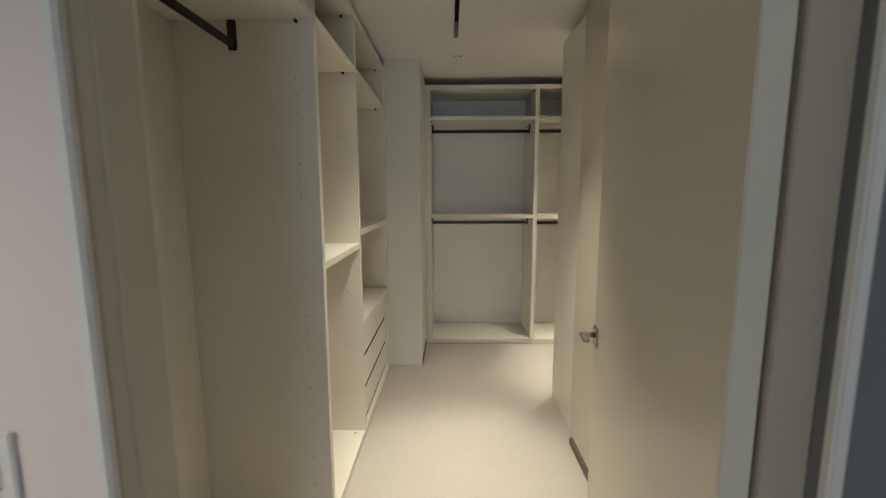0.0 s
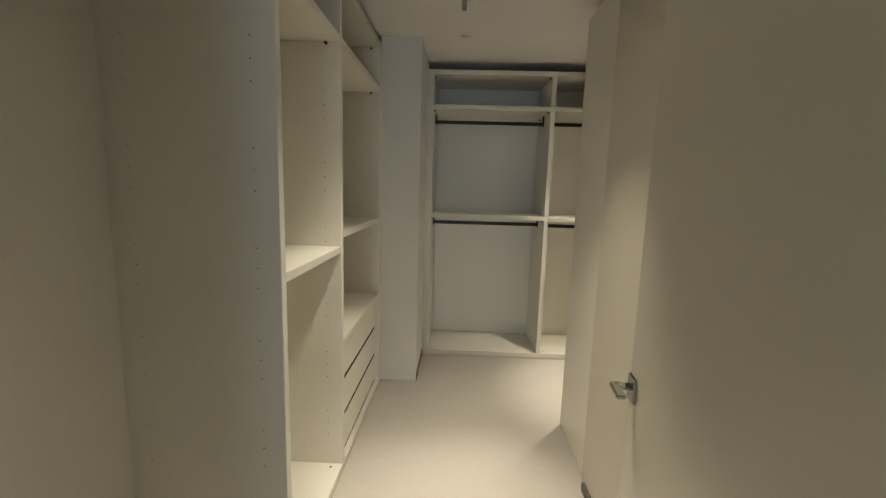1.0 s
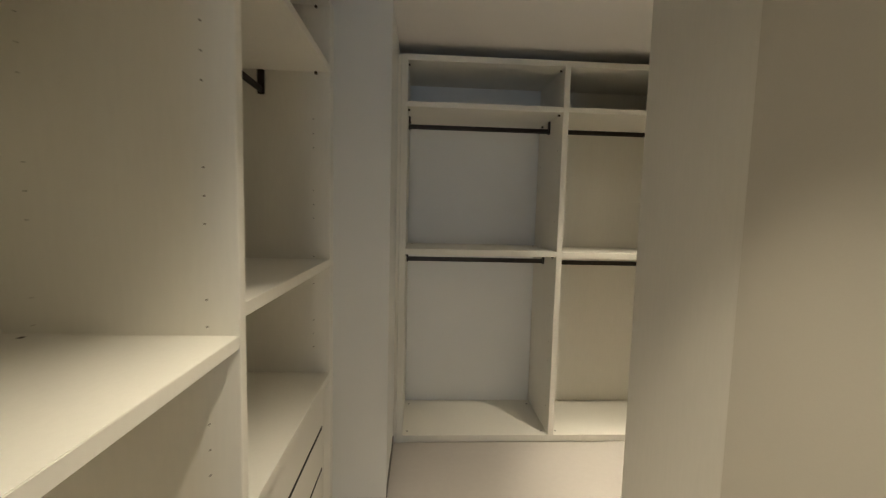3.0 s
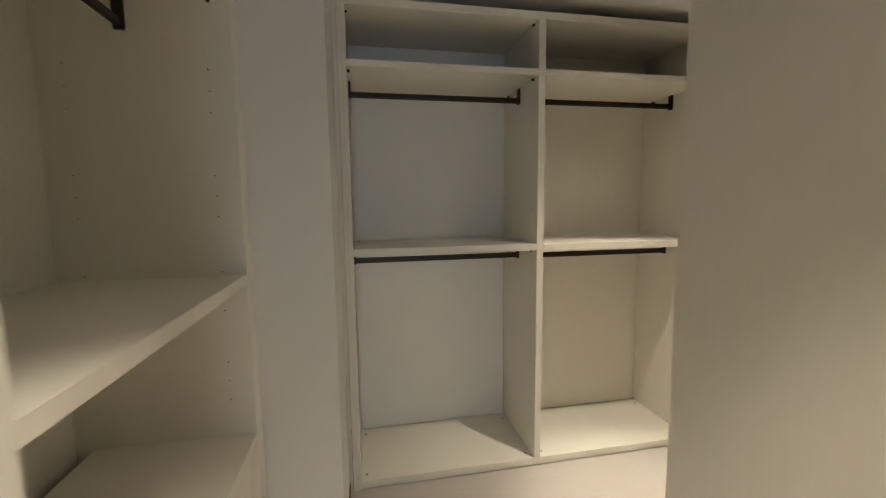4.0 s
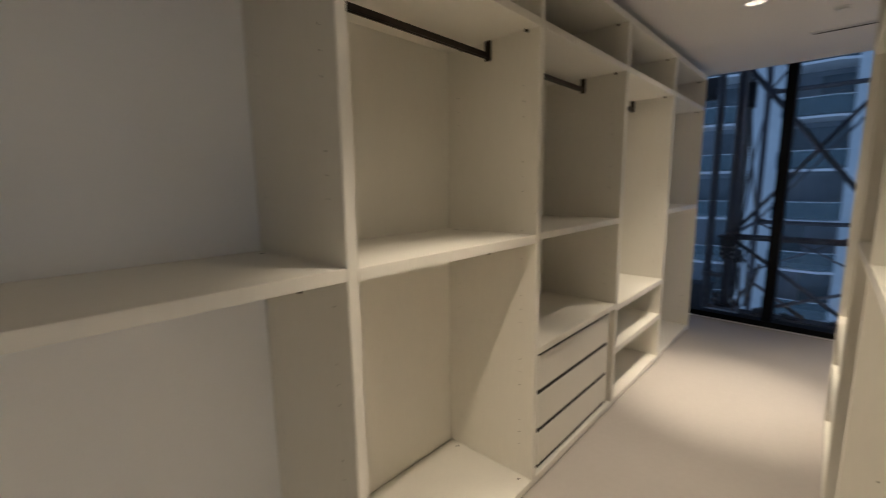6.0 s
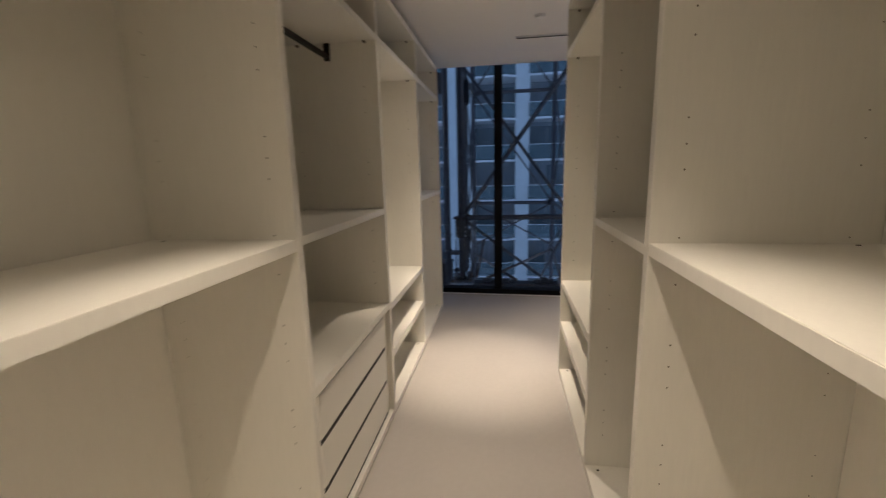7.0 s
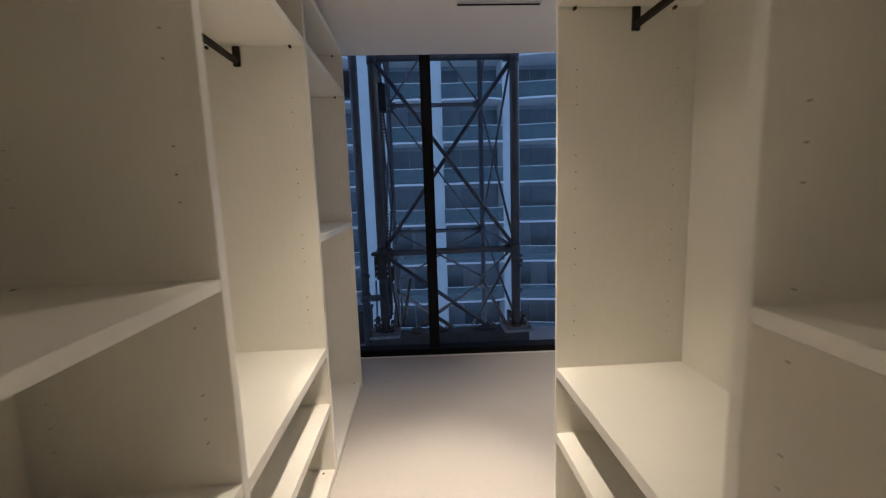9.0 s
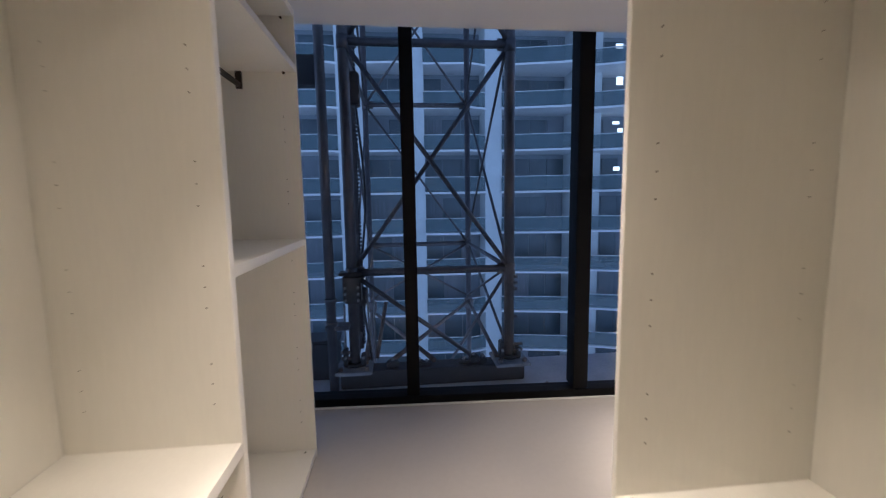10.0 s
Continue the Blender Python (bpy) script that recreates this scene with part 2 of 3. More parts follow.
# the doorway wall, with the opening from x -0.328 to 0.730
structure("wall_door_left", (-2.6, -0.3285, 0.70, 0.838, 0, CEIL), M_HALL, "pale painted wall of the outer hall", 0.006)
# given a much darker colour than the wall left of the doorway
structure("wall_door_right", (0.7305, 2.6, 0.70, 0.838, 0, CEIL), M_GREY, "dark grey wall of the outer hall", 0.006)
structure("wall_door_head", (-0.328, 0.730, 0.70, 0.838, 2.44, CEIL), M_WALL)
structure("trim_bead_left", (-0.348, -0.3245, 0.694, 0.7145, 0, 2.44), M_TRIM, "white rounded corner bead of the doorway", 0.004)
structure("trim_bead_right", (0.7265, 0.750, 0.694, 0.7145, 0, 2.44), M_TRIM, "white rounded corner bead of the doorway", 0.004)
structure("trim_reveal_left", (-0.3283, -0.3255, 0.7150, 0.748, 0, 2.44), M_WARM, "cream painted door reveal", 0.0008)
structure("trim_jamb_left", (-0.3283, -0.3225, 0.7485, 0.820, 0, 2.44), M_WARM, "cream painted door jamb stop", 0.002)
structure("trim_lining_left", (-0.3283, -0.3255, 0.8205, 0.838, 0, 2.44), M_WARM, "cream painted door lining", 0.0008)
structure("trim_jamb_right", (0.7225, 0.7303, 0.7855, 0.838, 0, 2.44), M_WARM, "cream painted door lining", 0.002)
structure("trim_frame_right", (0.6575, 0.7303, 0.7350, 0.785, 0, 2.44), M_POST, "tan painted door frame post", 0.002)
structure("wall_hall_west", (-2.7, -2.6, -3.2, 0.838, 0, CEIL), M_WALL)
structure("wall_hall_south", (-2.7, -0.6, -3.3, -3.2, 0, CEIL), M_WALL)
structure("wall_hall_south_east", (0.6, 2.7, -3.3, -3.2, 0, CEIL), M_WALL)
structure("wall_hall_east", (2.6, 2.7, -3.2, 0.838, 0, CEIL), M_WALL)


def light_switch():
    e = thing("light_switch", pose(-0.505, 0.70, 1.06), "white rocker light switch plate on the hall wall", "switch")
    slab("plate", (-0.04, 0.04, -0.008, -0.0005, -0.06, 0.06), M_TRIM, e, "", 0.003)
    slab("rocker", (-0.017, 0.017, -0.013, -0.0075, -0.033, 0.033), M_TRIM, e, "", 0.002)


light_switch()


# ---------------------------------------------------------------- window wall
def window_wall():
    a = math.degrees(math.atan(0.045))
    e = thing("window_1", pose(5.538, 3.488, 0, 0, 0, -a), "full-height window with black frames", "window", kind="structure")
    stops = (-2.36, -1.215, 0.0, 1.22)

    def bar(name, y0, y1, x0, x1, z0, z1):
        slab(name, (x0, x1, y0, y1, z0, z1), M_BLACK, e, "", 0.004)

    bar("sill_frame", -2.34, 1.26, -0.05, 0.09, 0.0, 0.066)
    bar("head_frame", -2.34, 1.26, -0.05, 0.09, CEIL + 0.33, CEIL + 0.40)
    for y, w in zip(stops, (0.08, 0.105, 0.088, 0.088)):
        bar("mullion", y - w / 2, y + w / 2, -0.055, 0.10, 0.075, CEIL + 0.3295)
    for y0, y1 in zip(stops, stops[1:]):
        p = slab("pane", (0.030, 0.042, y0 + 0.03, y1 - 0.03, 0.06, CEIL + 0.34), M_GLASS, e, "", 0)
        p.visible_shadow = False
    slab("threshold", (-0.062, -0.051, -2.34, 1.26, 0.0, 0.012), M_TRIM, e, "thin pale metal floor strip", 0.001)


window_wall()
structure("wall_window_north", (5.601, 5.75, 4.70, 5.2, 0, CEIL + 0.40), M_WALL)


# ---------------------------------------------------------------- the door
def door():
    ang = 6.72
    e = thing("door_1", pose(0.604, 0.746, 0, 0, 0, -ang), "cream satin painted door standing open against the wall", "door", kind="structure")
    slab("leaf", (0.0, 0.046, 0.0, 0.872, 0.008, 2.425), M_DOOR, e, "", 0.002)
    h = slab("door_handle", (-0.009, -0.0005, 0.806, 0.866, 0.920, 0.994), M_NICKEL, e, "polished nickel square rose with a flat lever", 0.004)
    bm = bmesh.new()
    tube(bm, (-0.009, 0.836, 0.962), (-0.046, 0.836, 0.962), 0.010, 16)
    part("neck", bm, M_NICKEL, h)
    slab("lever", (-0.062, -0.036, 0.764, 0.848, 0.956, 0.969), M_NICKEL, h, "", 0.004)


door()


# ---------------------------------------------------------------- wardrobes
HOLE_Z = [g - k * 0.0645 for g in (1.900, 1.578, 1.271, 0.967, 0.655, 0.345) for k in range(3)]


def holes(e, w, depth, cols, z_clear):
    """Rows of drilled pin holes on the inner faces of both sides."""
    bm = bmesh.new()
    for x, s in ((T, 1), (w - T, -1)):
        for d in cols:
            for z in HOLE_Z:
                if all(abs(z - c) > 0.03 for c in z_clear) and z > 0.12:
                    tube(bm, (x - s * 0.004, d, z), (x + s * 0.0006, d, z), 0.0026 if d < 0.2 else 0.0019, 8)
    part("pin_holes", bm, M_HOLE, e)["kind"] = "stuff"


def shelf(e, w, depth, z, th, name="shelf", pins=True):
    slab(name, (T + 0.0005, w - T - 0.0005, 0.001, depth - 0.006, z - th, z), M_PANEL, e, "", 0.0015)
    if pins:
        for d in (0.062, depth - 0.10):
            for x, s in ((T, 1), (w - T, -1)):
                rod("shelf_pin", (x, d, z - th - 0.006), (x + s * 0.013, d, z - th - 0.006), 0.0068, M_PIN, e, "", 10)


def rail(e, w, d, z, drop):
    """A flat dark rail between two plates that hang from the shelf at z."""
    zb = z - drop
    r = slab("hanging_rail", (T + 0.004, w - T - 0.004, d - 0.008, d + 0.008, zb + 0.006, zb + 0.036), M_BRONZE, e, "flat dark bronze clothes rail", 0.005)
    for x0, x1 in ((T + 0.0004, T + 0.012), (w - T - 0.012, w - T - 0.0004)):
        slab("rail_bracket", (x0, x1, d - 0.016, d + 0.016, zb, z - 0.0005), M_BRONZE, r, "", 0.003)


def caps(e, w, depth, z, fronts=True):
    """Small dark covers over the fixing screws."""
    for d in ((0.055, depth - 0.075) if fronts else (depth - 0.075,)):
        for x in (T + 0.03, w - T - 0.03):
            rod("fixing_cap", (x, d, z), (x, d, z + 0.0012), 0.006, M_PIN, e, "", 10)


def drawers(e, w, top):
    """Three handleless drawers under a top panel, with dark finger channels between them."""
    slab("shelf", (T + 0.0005, w - T - 0.0005, 0.001, 0.49, top - 0.036, top), M_PANEL, e, "", 0.0015)
    s = 0.050
    for x0, x1 in ((T + 0.0005, T + s), (w - T - s, w - T - 0.0005)):
        slab("stile", (x0, x1, 0.030, 0.048, BASE + 0.0005, top - 0.0365), M_PANEL, e, "", 0.001)
    x0, x1 = T + s + 0.002, w - T - s - 0.002
    gaps = ((top - 0.052, 0.026), (0.467, 0.022), (0.263, 0.022), (0.066, 0.014))
    for zc, h in gaps:
        slab("finger_channel", (x0, x1, 0.0245, 0.060, zc - h / 2, zc + h / 2), M_DARK, e, "dark recessed finger channel", 0)
    for (zt, ht), (zb, hb) in zip(gaps, gaps[1:]):
        a, b = zb + hb / 2, zt - ht / 2
        d = slab("drawer", (x0 + 0.001, x1 - 0.001, 0.022, 0.041, a + 0.0003, b - 0.0003), M_PANEL, e, "", 0.0015)
        slab("drawer_box", (x0 + 0.02, x1 - 0.02, 0.0415, 0.45, a + 0.012, b - 0.03), M_PANEL, d, "", 0)


def unit(m, w, depth, label, shelves=(), rails=(), top_rail=None, drawer_top=None, back=None, rail_d=0.265, mid_caps=(), first=False, last=False, high=2.156):
    e = thing("wardrobe_unit", m, label, "wardrobe", "built-in wardrobe units")
    # a side between two units is one thick panel, kept by the unit on its right, and stands on the base
    end = T + 0.0005
    if first:
        slab("side_panel", (0.0, T, 0, depth, 0, TOP - 0.0005), M_PANEL, e)
    else:
        slab("side_panel", (-T, T, 0, depth, BASE + 0.0005, TOP - 0.0005), M_PANEL, e)
    if last:
        slab("side_panel", (w - T, w, 0, depth, 0, TOP - 0.0005), M_PANEL, e)
    slab("back_panel", (T + 0.002, w - T - 0.002, depth - 0.005, depth + 0.012, 0.05, TOP - 0.03), back or M_PANEL, e, "", 0)
    slab("top_panel", (end, w - end, 0.001, depth - 0.006, TOP - 0.036, TOP), M_PANEL, e)
    b0, b1 = (end if first else 0.0002), (w - end if last else w - 0.0002)
    slab("bottom_panel", (b0, b1, 0.0025, depth - 0.006, 0.014, BASE), M_PANEL, e)
    slab("plinth", (b0, b1, 0.010, 0.028, 0.0, 0.0135), M_PANEL, e)
    clear = [BASE, high - 0.016]
    shelf(e, w, depth, high, 0.032)
    # pins and covers inside the top compartment
    for x, s in ((T, 1), (w - T, -1)):
        rod("shelf_pin", (x, 0.062, TOP - 0.044), (x + s * 0.011, 0.062, TOP - 0.044), 0.006, M_PIN, e, "", 10)
    caps(e, w, depth, high, False)
    for z, th in shelves:
        shelf(e, w, depth, z, th)
        clear.append(z - th / 2)
    for z in mid_caps:
        caps(e, w, depth, z, False)
    if drawer_top:
        drawers(e, w, drawer_top)
    else:
        caps(e, w, depth, BASE)
    if top_rail:
        rail(e, w, rail_d, high - 0.032, top_rail)
    for z in rails:
        rail(e, w, rail_d, z, 0.074)
    holes(e, w, depth, (0.075, depth - 0.075), clear)
    return e


def north(x0, x1, label, **k):
    return unit(Matrix.Translation((x0, NORTH_F, 0)), x1 - x0, 0.525, label, **k)


def west(y0, y1, label, **k):
    return unit(Matrix.Translation((WEST_F, y0, 0)) @ pose(0, 0, 0, 0, 0, 90), y1 - y0, 0.54, label, rail_d=0.305, high=2.140, **k)


def south(x0, x1, label, **k):
    return unit(Matrix.Translation((x1, SOUTH_F, 0)) @ pose(0, 0, 0, 0, 0, 180), x1 - x0, 0.55, label, **k)


MID = 0.036
north(-0.020, 0.972, "cream open wardrobe unit, two dark rails and a pale back", first=True, shelves=((1.262, MID),), rails=(1.225,), top_rail=0.088, back=M_BACK, mid_caps=(1.262,))
north(0.972, 1.965, "cream open wardrobe unit with two dark clothes rails", shelves=((1.257, 0.038),), rails=(1.218,), top_rail=0.088, mid_caps=(1.257,))
north(1.965, 2.958, "cream wardrobe unit with a rail, a shelf and three drawers", shelves=((1.262, 0.03),), top_rail=0.088, drawer_top=0.72, mid_caps=(1.262,))
north(2.958, 3.951, "cream tall wardrobe unit with a rail over two low shoe shelves", rail_d=0.30, shelves=((0.705, 0.042), (0.412, 0.042)), top_rail=0.088)
north(3.951, 4.965, "cream open wardrobe unit beside the window with one shelf", last=True, rail_d=0.285, shelves=((1.262, MID),), top_rail=0.088)
west(0.8405, 1.800, "cream tall empty hanging wardrobe unit beside the doorway", first=True, top_rail=0.108)
west(1.800, 2.487, "narrow cream wardrobe unit with one thick shelf and a rail", shelves=((1.186, 0.032),), top_rail=0.108, mid_caps=(1.186,))
west(2.487, 3.470, "cream wardrobe unit with a shelf and three drawers", last=True, shelves=((1.259, 0.036),), top_rail=0.108, drawer_top=0.712)
south(0.921, 1.907, "cream open wardrobe unit with one thick shelf", last=True, shelves=((1.256, 0.034),), top_rail=0.088, mid_caps=(1.256,))
south(1.907, 2.590, "narrow cream wardrobe unit with one shelf", shelves=((1.246, 0.03),), mid_caps=(1.246,))
south(2.590, 3.585, "cream tall wardrobe unit with a rail over two low shoe shelves", first=True, rail_d=0.30, shelves=((0.700, 0.042), (0.405, 0.042)), top_rail=0.088)

structure("trim_filler_north", (-0.0605, -0.0430, NORTH_F + 0.010, NORTH_F + 0.03, 0, TOP), M_PANEL, "cream filler strip beside the column", 0.0015)
structure("trim_filler_north_inner", (-0.0405, -0.0205, NORTH_F + 0.002, NORTH_F + 0.03, 0, TOP), M_PANEL, "cream filler strip beside the wardrobe", 0.0025)
structure("trim_filler_west", (WEST_F - 0.03, WEST_F - 0.004, 3.4705, 3.5445, 0, TOP), M_PANEL, "cream filler strip between the wardrobe and column", 0.0015)


# ---------------------------------------------------------------- ceiling fittings
def downlight(x, y):
    e = thing("downlight", pose(x, y, CEIL), "recessed round white ceiling downlight, switched on", "ceiling light", "recessed downlights")
    bm = bmesh.new()
    n = 28
    prof = ((0.078, -0.0005), (0.077, -0.004), (0.050, -0.004), (0.046, 0.0))
    rings = [[bm.verts.new((r * math.cos(2 * math.pi * i / n), r * math.sin(2 * math.pi * i / n), z)) for i in range(n)] for r, z in prof]
    for a, b in zip(rings, rings[1:]):
        for i in range(n):
            j = (i + 1) % n
            bm.faces.new((a[j], a[i], b[i], b[j])).smooth = True
    part("trim_ring", bm, M_TRIM, e)
    bm = bmesh.new()
    prof = ((0.046, 0.0), (0.044, 0.012), (0.034, 0.055))
    rings = [[bm.verts.new((r * math.cos(2 * math.pi * i / n), r * math.sin(2 * math.pi * i / n), z)) for i in range(n)] for r, z in prof]
    for a, b in zip(rings, rings[1:]):
        for i in range(n):
            j = (i + 1) % n
            bm.faces.new((a[j], a[i], b[i], b[j])).smooth = True
    part("reflector", bm, M_SILVER, e)
    bm = bmesh.new()
    tube(bm, (0, 0, 0.052), (0, 0, 0.06), 0.036, 24)
    part("lens", bm, M_LENS, e, "glowing warm lens")


# the hall's fitting is added too, round its unseen lamp
for x, y in (*LAMPS, HALL_FILL):
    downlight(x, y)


def sprinkler(x, y):
    e = thing("sprinkler_cover", pose(x, y, CEIL), "small round white sprinkler cover plate on the ceiling", "sprinkler", "sprinkler covers")
    bm = bmesh.new()
    tube(bm, (0, 0, -0.0005), (0, 0, -0.005), 0.040, 32, 0.039)
    part("rim", bm, M_TRIM, e)
    bm = bmesh.new()
    tube(bm, (0, 0, -0.0052), (0, 0, -0.020), 0.032, 32, 0.032)
    part("cover_plate", bm, M_TRIM, e)


sprinkler(0.238, 3.51)
sprinkler(3.94, 3.175)


def air_slot(x0, x1, y0, y1):
    e = thing("air_slot", pose((x0 + x1) / 2, (y0 + y1) / 2, CEIL), "white framed linear air slot in the ceiling, dark inside", "air vent", "linear air slots")
    a, b = (x1 - x0) / 2, (y1 - y0) / 2
    f = 0.020
    for dims in ((-a - f, -a, -b - f, b + f), (a, a + f, -b - f, b + f), (-a, a, -b - f, -b), (-a, a, b, b + f)):
        slab("frame", (*dims, -0.004, -0.0005), M_TRIM, e, "", 0.001)
    slab("liner", (-a - 0.004, a + 0.004, -b - 0.004, b + 0.004, 0.10, 0.11), M_DARK, e, "dark duct lining", 0)
    for s in (-1, 1):
        slab("liner", (s * a - 0.0015, s * a + 0.0015, -b, b, -0.003, 0.099), M_DARK, e, "", 0)
    if a > 0.02:
        slab("divider", (-0.004, 0.004, -b, b, -0.003, 0.03), M_TRIM, e, "", 0.001)
    return e


air_slot(0.206, 0.232, 2.38, 3.115)
air_slot(4.405, 4.455, 2.84, 3.32)


# ---------------------------------------------------------------- outside: the hoist mast on the terrace
structure("ground", (6.0, 120.0, -60.0, 60.0, -21.9, -21.7), M_GROUND, "dark ground far below")
structure("terrace_deck", (5.76, 7.06, -3.0, 9.0, -0.42, -0.315), M_DECK, "pale grey terrace deck outside the window", 0.01)


def mast():
    e = thing("hoist_mast", pose(0, 0, 0), "grey steel lattice hoist mast standing on the terrace", "mast")
    xf, xr, yr, yl = 6.60, 9.08, 2.50, 4.02
    z0, levels = -0.12, (0.787, 2.872, 4.957)

    def bar(name, a, b, r, mat=M_STEEL, n=10):
        rod(name, a, b, r, mat, e, "", n)

    posts = ((xf, yr, 0.050), (xf, yl, 0.050), (xr, yr, 0.042), (xr, yl, 0.042))
    for x, y, r in posts:
        bar("post", (x, y, z0 if x == xf else -21.7), (x, y, 7.0), r)
        for z in levels:
            rod("node_sleeve", (x, y, z - 0.065), (x, y, z + 0.05), r + 0.007, M_STEEL, e, "", 14)
            s = 1 if y == yr else -1
            slab("gusset", (x - 0.008, x + 0.008, min(y, y + s * 0.12), max(y, y + s * 0.12), z - 0.055, z + 0.055), M_STEEL, e, "", 0.003)
    for z in levels:
        bar("chord", (xf, yr, z), (xf, yl, z), 0.036)
        bar("chord", (xr, yr, z), (xr, yl, z), 0.034)
        bar("chord", (xf, yr, z), (xr, yr, z), 0.026)
        bar("chord", (xf, yl, z), (xr, yl, z), 0.026)
    for za, zb in zip((-0.06, *levels), levels):
        for x, r in ((xf, 0.022), (xr, 0.016)):
            o = 0.02 if x == xf else -0.02
            if x == xf and zb == levels[0]:
                bar("brace", (x, yr, zb), (xr - 0.9, yr + 0.42, -0.78), 0.018)
            else:
                bar("brace", (x + o, yl, za), (x + o, yr, zb), r)
            low = x == xf and zb == levels[0]
            bar("brace", (x - o, yr + (0.40 if low else 0), za), (x - o, yl, zb), r)
        bar("brace", (xf, yr, za), (xr, yr, zb), 0.016)
        bar("brace", (xr, yr + 0.03, za), (xf, yr + 0.03, zb), 0.014)
        bar("brace", (xf, yl, zb), (xr, yl, za), 0.016)
        bar("brace", (xr, yl - 0.03, zb), (xf, yl - 0.03, za), 0.013)
    # base frame with corner plates
    slab("base_beam", (xf - 0.11, xf + 0.11, yr - 0.13, yl + 0.13, -0.315, -0.15), M_BEAM, e, "", 0.01)
    for x, y, r in posts[:2]:
        slab("base_plate", (x - 0.2, x + 0.17, y - 0.17, y + 0.17, -0.149, -0.118), M_GALV, e, "", 0.006)
        for dx, dy in ((-0.14, -0.12), (-0.14, 0.12), (0.12, -0.12), (0.12, 0.12)):
            rod("bolt", (x + dx, y + dy, -0.115), (x + dx, y + dy, -0.085), 0.022, M_RUST, e, "", 6)
    # raking struts from the rear posts to the base
    for a, b in (((xr, yr, -0.14), (xf, yr + 0.12, -0.11)), ((xr, yr, -0.14), (xf, yl - 0.33, -0.11)), ((xr, yl, -0.24), (xf, yl - 0.10, -0.11)), ((xr, yl, -0.24), (xf + 0.05, yr + 0.75, -0.13))):
        bar("strut", a, b, 0.024, M_RUST, 8)
    for y in (yr, yl):
        slab("node_plate", (xr - 0.06, xr + 0.06, y - 0.07, y + 0.07, -0.25, -0.10), M_STEEL, e, "", 0.012)
    # guide rail with clamp plates beside the front corner
    bar("guide_rail", (xf + 0.42, yl - 0.02, -0.10), (xf + 0.42, yl - 0.02, 7.0), 0.030)
    for z in (0.62, 0.72, 2.62, 2.74):
        slab("clamp_plate", (xf - 0.03, xf + 0.45, yl - 0.035, yl - 0.005, z - 0.035, z + 0.035), M_STEEL, e, "", 0.004)
    for z, h in ((0.52, 0.16), (2.50, 0.30)):
        slab("junction_block", (xf + 0.10, xf + 0.24, yl - 0.12, yl - 0.036, z - h / 2, z + h / 2), M_BEAM, e, "dark cable junction block", 0.01)
    # heavy corner bracket under the front node, with its bolts
    slab("corner_bracket", (xf - 0.075, xf + 0.075, yl - 0.085, yl + 0.085, 0.50, 0.77), M_BEAM, e, "dark bolted corner bracket", 0.02)
    slab("bracket_lip", (xf - 0.09, xf + 0.09, yl - 0.10, yl + 0.115, 0.7702, 0.80), M_BEAM, e, "", 0.008)
    for dy in (-0.06, 0.06):
        for z in (0.54, 0.60, 0.66):
            rod("bracket_bolt", (xf - 0.076, yl + dy, z), (xf - 0.10, yl + dy, z), 0.014, M_GALV, e, "", 6)
    # toothed rack on the guide rail
    bm = bmesh.new()
    for i in range(90):
        z = -0.05 + i * 0.04
        box(bm, xf + 0.40, xf + 0.44, yl - 0.066, yl - 0.049, z, z + 0.024)
    part("toothed_rack", bm, M_BEAM, e)
    # pale conduits running down to the base
    for dx, dy, top in ((0.20, -0.13, 0.76), (0.26, -0.19, 0.58), (-0.02, 0.09, 0.48)):
        bar("conduit", (xf + dx, yl + dy, -0.11), (xf + dx, yl + dy * 0.9, top), 0.011, M_GALV, 8)
    bar("strut", (xf + 0.12, yl - 0.20, -0.11), (xf + 0.30, yl - 0.30, 0.42), 0.020, M_RUST, 8)
    # foot clamps round the post bases and bolted lugs on the base beam
    for y in (yr, yl):
        rod("foot_flange", (xf, y, -0.117), (xf, y, -0.09), 0.085, M_BEAM, e, "", 14)
        for s in (-1, 1):
            slab("foot_clamp", (xf - 0.065, xf + 0.03, y + s * 0.083 - 0.022, y + s * 0.083 + 0.022, -0.117, 0.03 + 0.03 * s), M_BEAM, e, "", 0.008)
            rod("foot_bolt", (xf - 0.067, y + s * 0.083, -0.02), (xf - 0.095, y + s * 0.083, -0.02), 0.013, M_GALV, e, "", 6)
    for y, h, w in ((yr + 0.27, 0.055, 0.035), (yr + 0.36, 0.075, 0.05), (yr + 0.46, 0.035, 0.06), (yr + 0.83, 0.03, 0.05), (yl - 0.62, 0.05, 0.045), (yl - 0.36, 0.06, 0.06)):
        slab("lug", (xf - 0.05, xf + 0.03, y - w, y + w, -0.1498, -0.15 + h), M_BEAM, e, "", 0.012)
        rod("lug_bolt", (xf - 0.01, y, -0.15 + h), (xf - 0.01, y, -0.125 + h), 0.015, M_GALV, e, "", 6)
    cable = bpy.data.curves.new("cable", "CURVE")
    cable.dimensions, cable.bevel_depth, cable.bevel_resolution = "3D", 0.012, 2
    line = cable.splines.new("BEZIER")
    line.bezier_points.add(3)
    for b, (cx, cy, cz) in zip(line.bezier_points, ((xf + 0.17, yl - 0.08, 2.36), (xf + 0.12, yl - 0.14, 1.5), (xf + 0.20, yl - 0.07, 0.62), (xf + 0.05, yl - 0.16, -0.10))):
        b.co = (cx, cy, cz)
        b.handle_left_type = b.handle_right_type = "AUTO"
    cable.materials.append(M_BEAM)
    new("cable", cable).parent = e
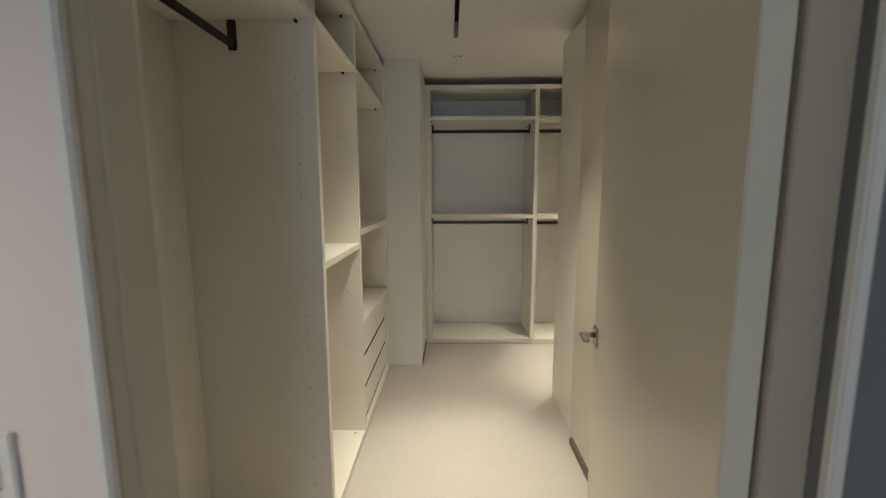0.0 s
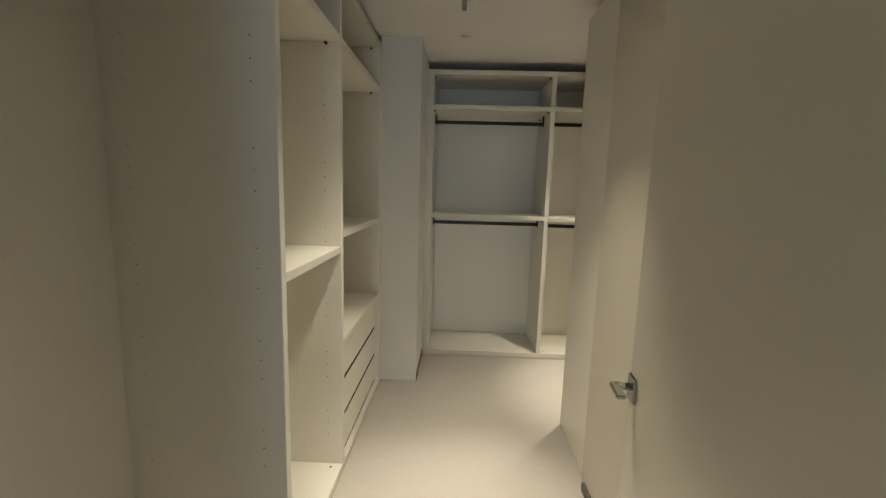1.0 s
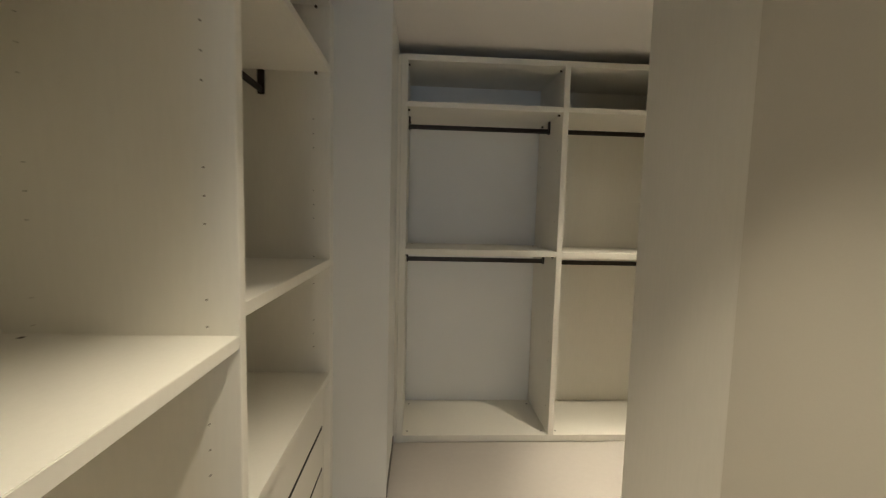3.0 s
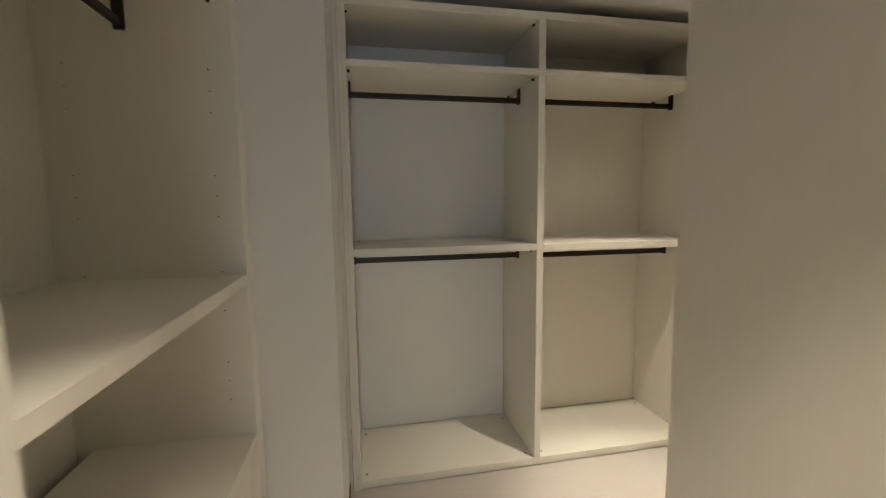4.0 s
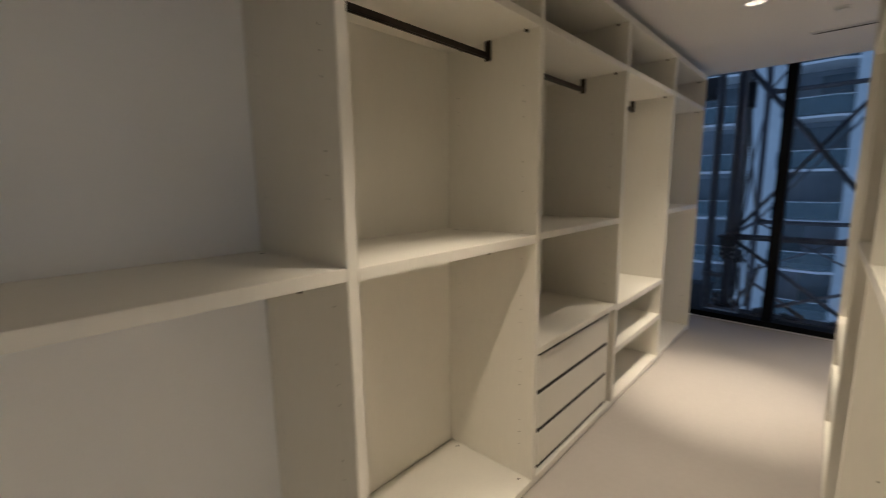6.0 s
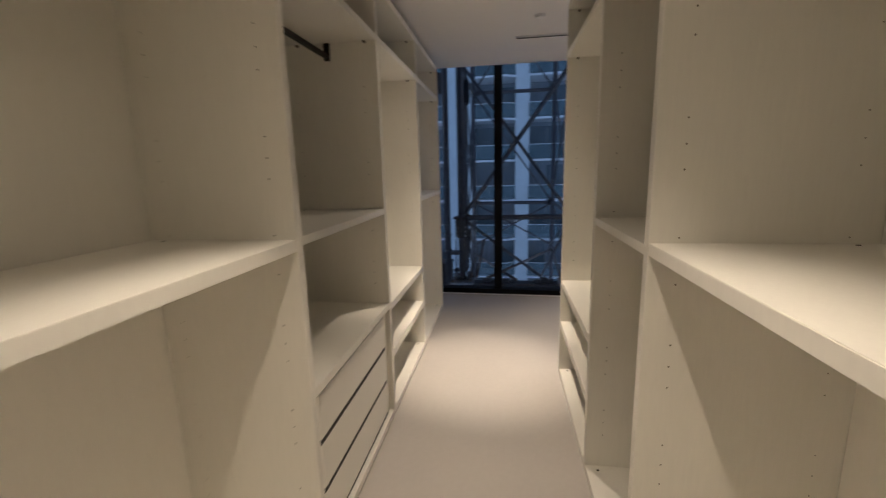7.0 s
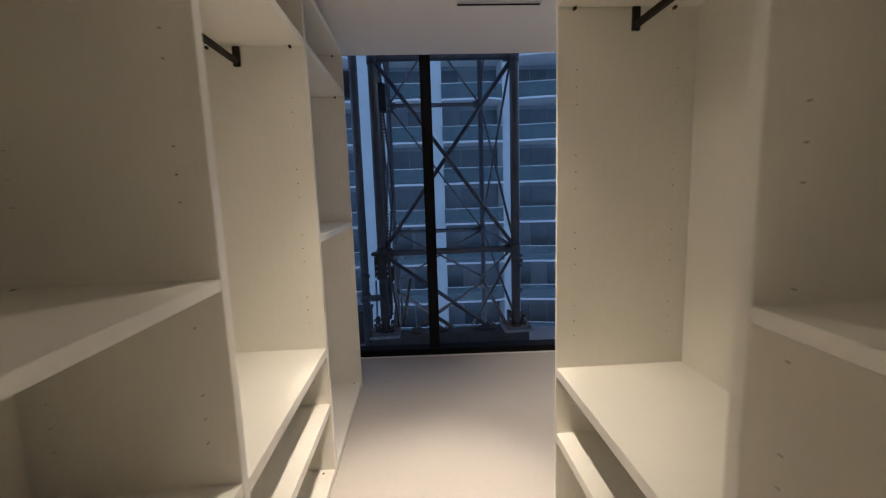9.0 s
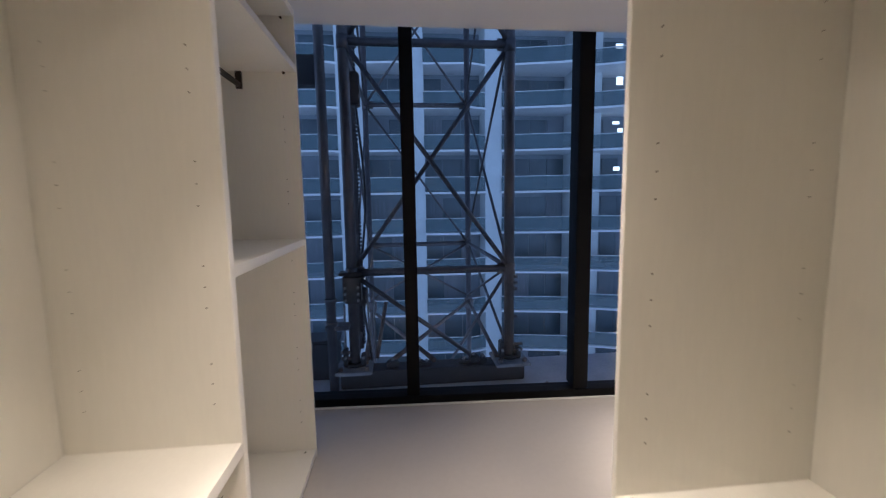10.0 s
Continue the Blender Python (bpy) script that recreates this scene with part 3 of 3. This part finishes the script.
    # bolts, clamps and a cable clip round the front corners
    for y, s in ((yr, -1), (yl, 1)):
        for z in (-0.04, 0.02):
            rod("clamp_bolt", (xf - 0.02, y + s * 0.02, z), (xf - 0.02, y + s * 0.13, z), 0.016, M_RUST, e, "", 8)
        for z in (0.70, 0.64, 0.58, 0.30):
            rod("clamp_bolt", (xf - 0.02, y + s * 0.02, z), (xf - 0.02, y + s * 0.075, z), 0.018, M_STEEL, e, "", 8)


mast()


# lidded box added for a dark shape of unknown kind behind the riser
def dark_shape_box():
    e = thing("dark_shape_box", pose(6.88, 4.47, -0.315), "dark box on the terrace, added for an unidentified dark shape", "equipment box")
    slab("body", (-0.14, 0.14, -0.26, 0.26, 0.0, 0.38), M_BEAM, e, "", 0.012)
    slab("lid", (-0.155, 0.155, -0.275, 0.275, 0.3805, 0.405), M_BEAM, e, "", 0.006)
    slab("latch", (-0.168, -0.1555, -0.03, 0.03, 0.33, 0.40), M_GALV, e, "", 0.003)


dark_shape_box()


# pale plate in the deck's material, added to stand for a bright patch
def loose_plate(x, y, a, l, w):
    e = thing("patch_plate", pose(x, y, -0.3148, 0, 0, a), "pale flat plate on the terrace deck, added for a bright patch", "metal plate", "loose steel plates")
    slab("plate", (-w / 2, w / 2, -l / 2, l / 2, 0, 0.016), M_DECK, e, "", 0.003)
    for s in (-1, 1):
        rod("bolt", (0, s * (l / 2 - 0.04), 0.0162), (0, s * (l / 2 - 0.04), 0.03), 0.014, M_RUST, e, "", 6)


for x, y, a, l, w in ((6.22, 3.02, 8, 0.42, 0.12), (6.26, 3.66, -5, 0.34, 0.15), (6.30, 2.30, 20, 0.30, 0.14)):
    loose_plate(x, y, a, l, w)


def riser():
    e = thing("riser_pipe", pose(6.46, 4.205, 0), "pale grey vertical riser pipe beside the mast", "pipe")
    rod("pipe", (0, 0, -0.315), (0, 0, 7.0), 0.044, M_STEEL, e, "", 16)
    for z in (0.34, 0.56, 4.6):
        rod("coupling", (0, 0, z - 0.018), (0, 0, z + 0.018), 0.054, M_STEEL, e, "", 16)
    slab("tie_beam", (0.02, 0.16, 0.0, 1.6, 2.47, 2.72), M_BEAM, e, "dark painted steel tie beam", 0.01)
    for z in (0.30,):
        slab("clamp", (-0.03, 0.12, -0.16, 0.06, z - 0.02, z + 0.02), M_STEEL, e, "", 0.004)


riser()


# ---------------------------------------------------------------- outside: the apartment tower
def tower():
    e = thing("apartment_building", pose(33.0, 0, 0), "tall white apartment tower with glass balconies at dusk", "building")
    fh = 3.0
    floors = range(-8, 8)
    # bays along y: (from, to, how far the balcony's near and far corners stand out)
    bays = ((13.5, 7.75, 0.0), (5.75, 2.65, 0.0), (1.62, -2.80, 0.15), (-4.05, -9.6, 1.2), (-10.0, -17.0, 3.6))
    fins = ((7.75, 5.75), (2.65, 1.62), (-2.80, -4.05), (-9.6, -10.0))
    zlo, zhi = 2.07 + fh * floors[0], 2.07 + fh * floors[-1] + fh
    slab("core", (2.6, 14.0, -18.0, 18.0, zlo, zhi), M_CONC, e, "", 0)
    for y1, y0, out in bays:
        slab("window_wall", (2.56, 2.598, y0, y1, zlo, zhi), M_FRAME, e, "", 0)
    for y1, y0 in fins:
        slab("fin", (0.35, 2.6, y0, y1, zlo, zhi), M_CONC, e, "", 0.03)
    slab("pier", (1.3, 2.6, -12.1, -10.7, zlo, zhi), M_CONC, e, "", 0.03)
    # lamps burning in a few of the rooms
    for y, z, w, h in ((-12.65, 12.75, 0.55, 0.35), (-12.75, 10.25, 0.5, 0.6), (-12.55, 7.15, 0.55, 0.22), (-12.9, 6.6, 0.4, 0.3), (-12.7, 3.7, 0.5, 0.3)):
        slab("room_lamp", (0.9, 1.0, y - 0.55 - w / 2, y - 0.55 + w / 2, z - h / 2, z + h / 2), M_ROOM, e, "cool white lamp, switched on", 0.02)
    rnd = random.Random(4)
    for k in floors:
        z = 2.07 + fh * k
        for i, (y1, y0, out) in enumerate(bays):
            w = y1 - y0
            bm = bmesh.new()
            if i < 3:
                pts = ((2.6, y1), (0.1, y1 + 0.05), (-0.15, y0 + 0.24 * w), (0.33, y0 - 0.02 * w), (2.6, y0))
            else:
                pts = ((2.6, y1), (0.1, y1 + 0.05), (-0.15 - out * 0.5, y0 + 0.28 * w), (-0.05 - out, y0 + 0.02 * w), (2.6, y0))
            lo = [bm.verts.new((x, y, z - 0.14)) for x, y in pts]
            hi = [bm.verts.new((x, y, z)) for x, y in pts]
            bm.faces.new(lo)
            bm.faces.new(hi[::-1])
            for a in range(len(pts)):
                b = (a + 1) % len(pts)
                bm.faces.new((lo[b], lo[a], hi[a], hi[b]))
            bmesh.ops.recalc_face_normals(bm, faces=bm.faces[:])
            s = part("balcony", bm, M_SLAB, e)
            bm = bmesh.new()
            top = bmesh.new()
            for (xa, ya), (xb, yb) in zip(pts[1:3], pts[2:4]):
                q = [bm.verts.new((x + 0.10, y, zz)) for x, y, zz in ((xa, ya, z + 0.06), (xb, yb, z + 0.06), (xb, yb, z + 1.05), (xa, ya, z + 1.05))]
                r = [bm.verts.new(v.co + Vector((0.03, 0, 0))) for v in q]
                bm.faces.new(q)
                bm.faces.new(r[::-1])
                bm.faces.new((q[3], q[2], r[2], r[3]))
                tube(top, (xa + 0.115, ya, z + 1.07), (xb + 0.115, yb, z + 1.07), 0.03, 6)
            part("glass_rail", bm, M_RAIL, s)
            part("hand_rail", top, M_SLAB, s)
            # sliding doors behind the balcony, each pane apart
            n = max(2, round(w / 1.5))
            for j in range(n):
                ya, yb = y0 + w * j / n, y0 + w * (j + 1) / n
                mat = M_CURTAIN if rnd.random() < 0.28 else M_FACADE
                slab("window", (2.50 + 0.02 * (j % 2), 2.555, ya + 0.03, yb - 0.03, z + 0.05, z + fh - 0.45), mat, e, "", 0)


tower()
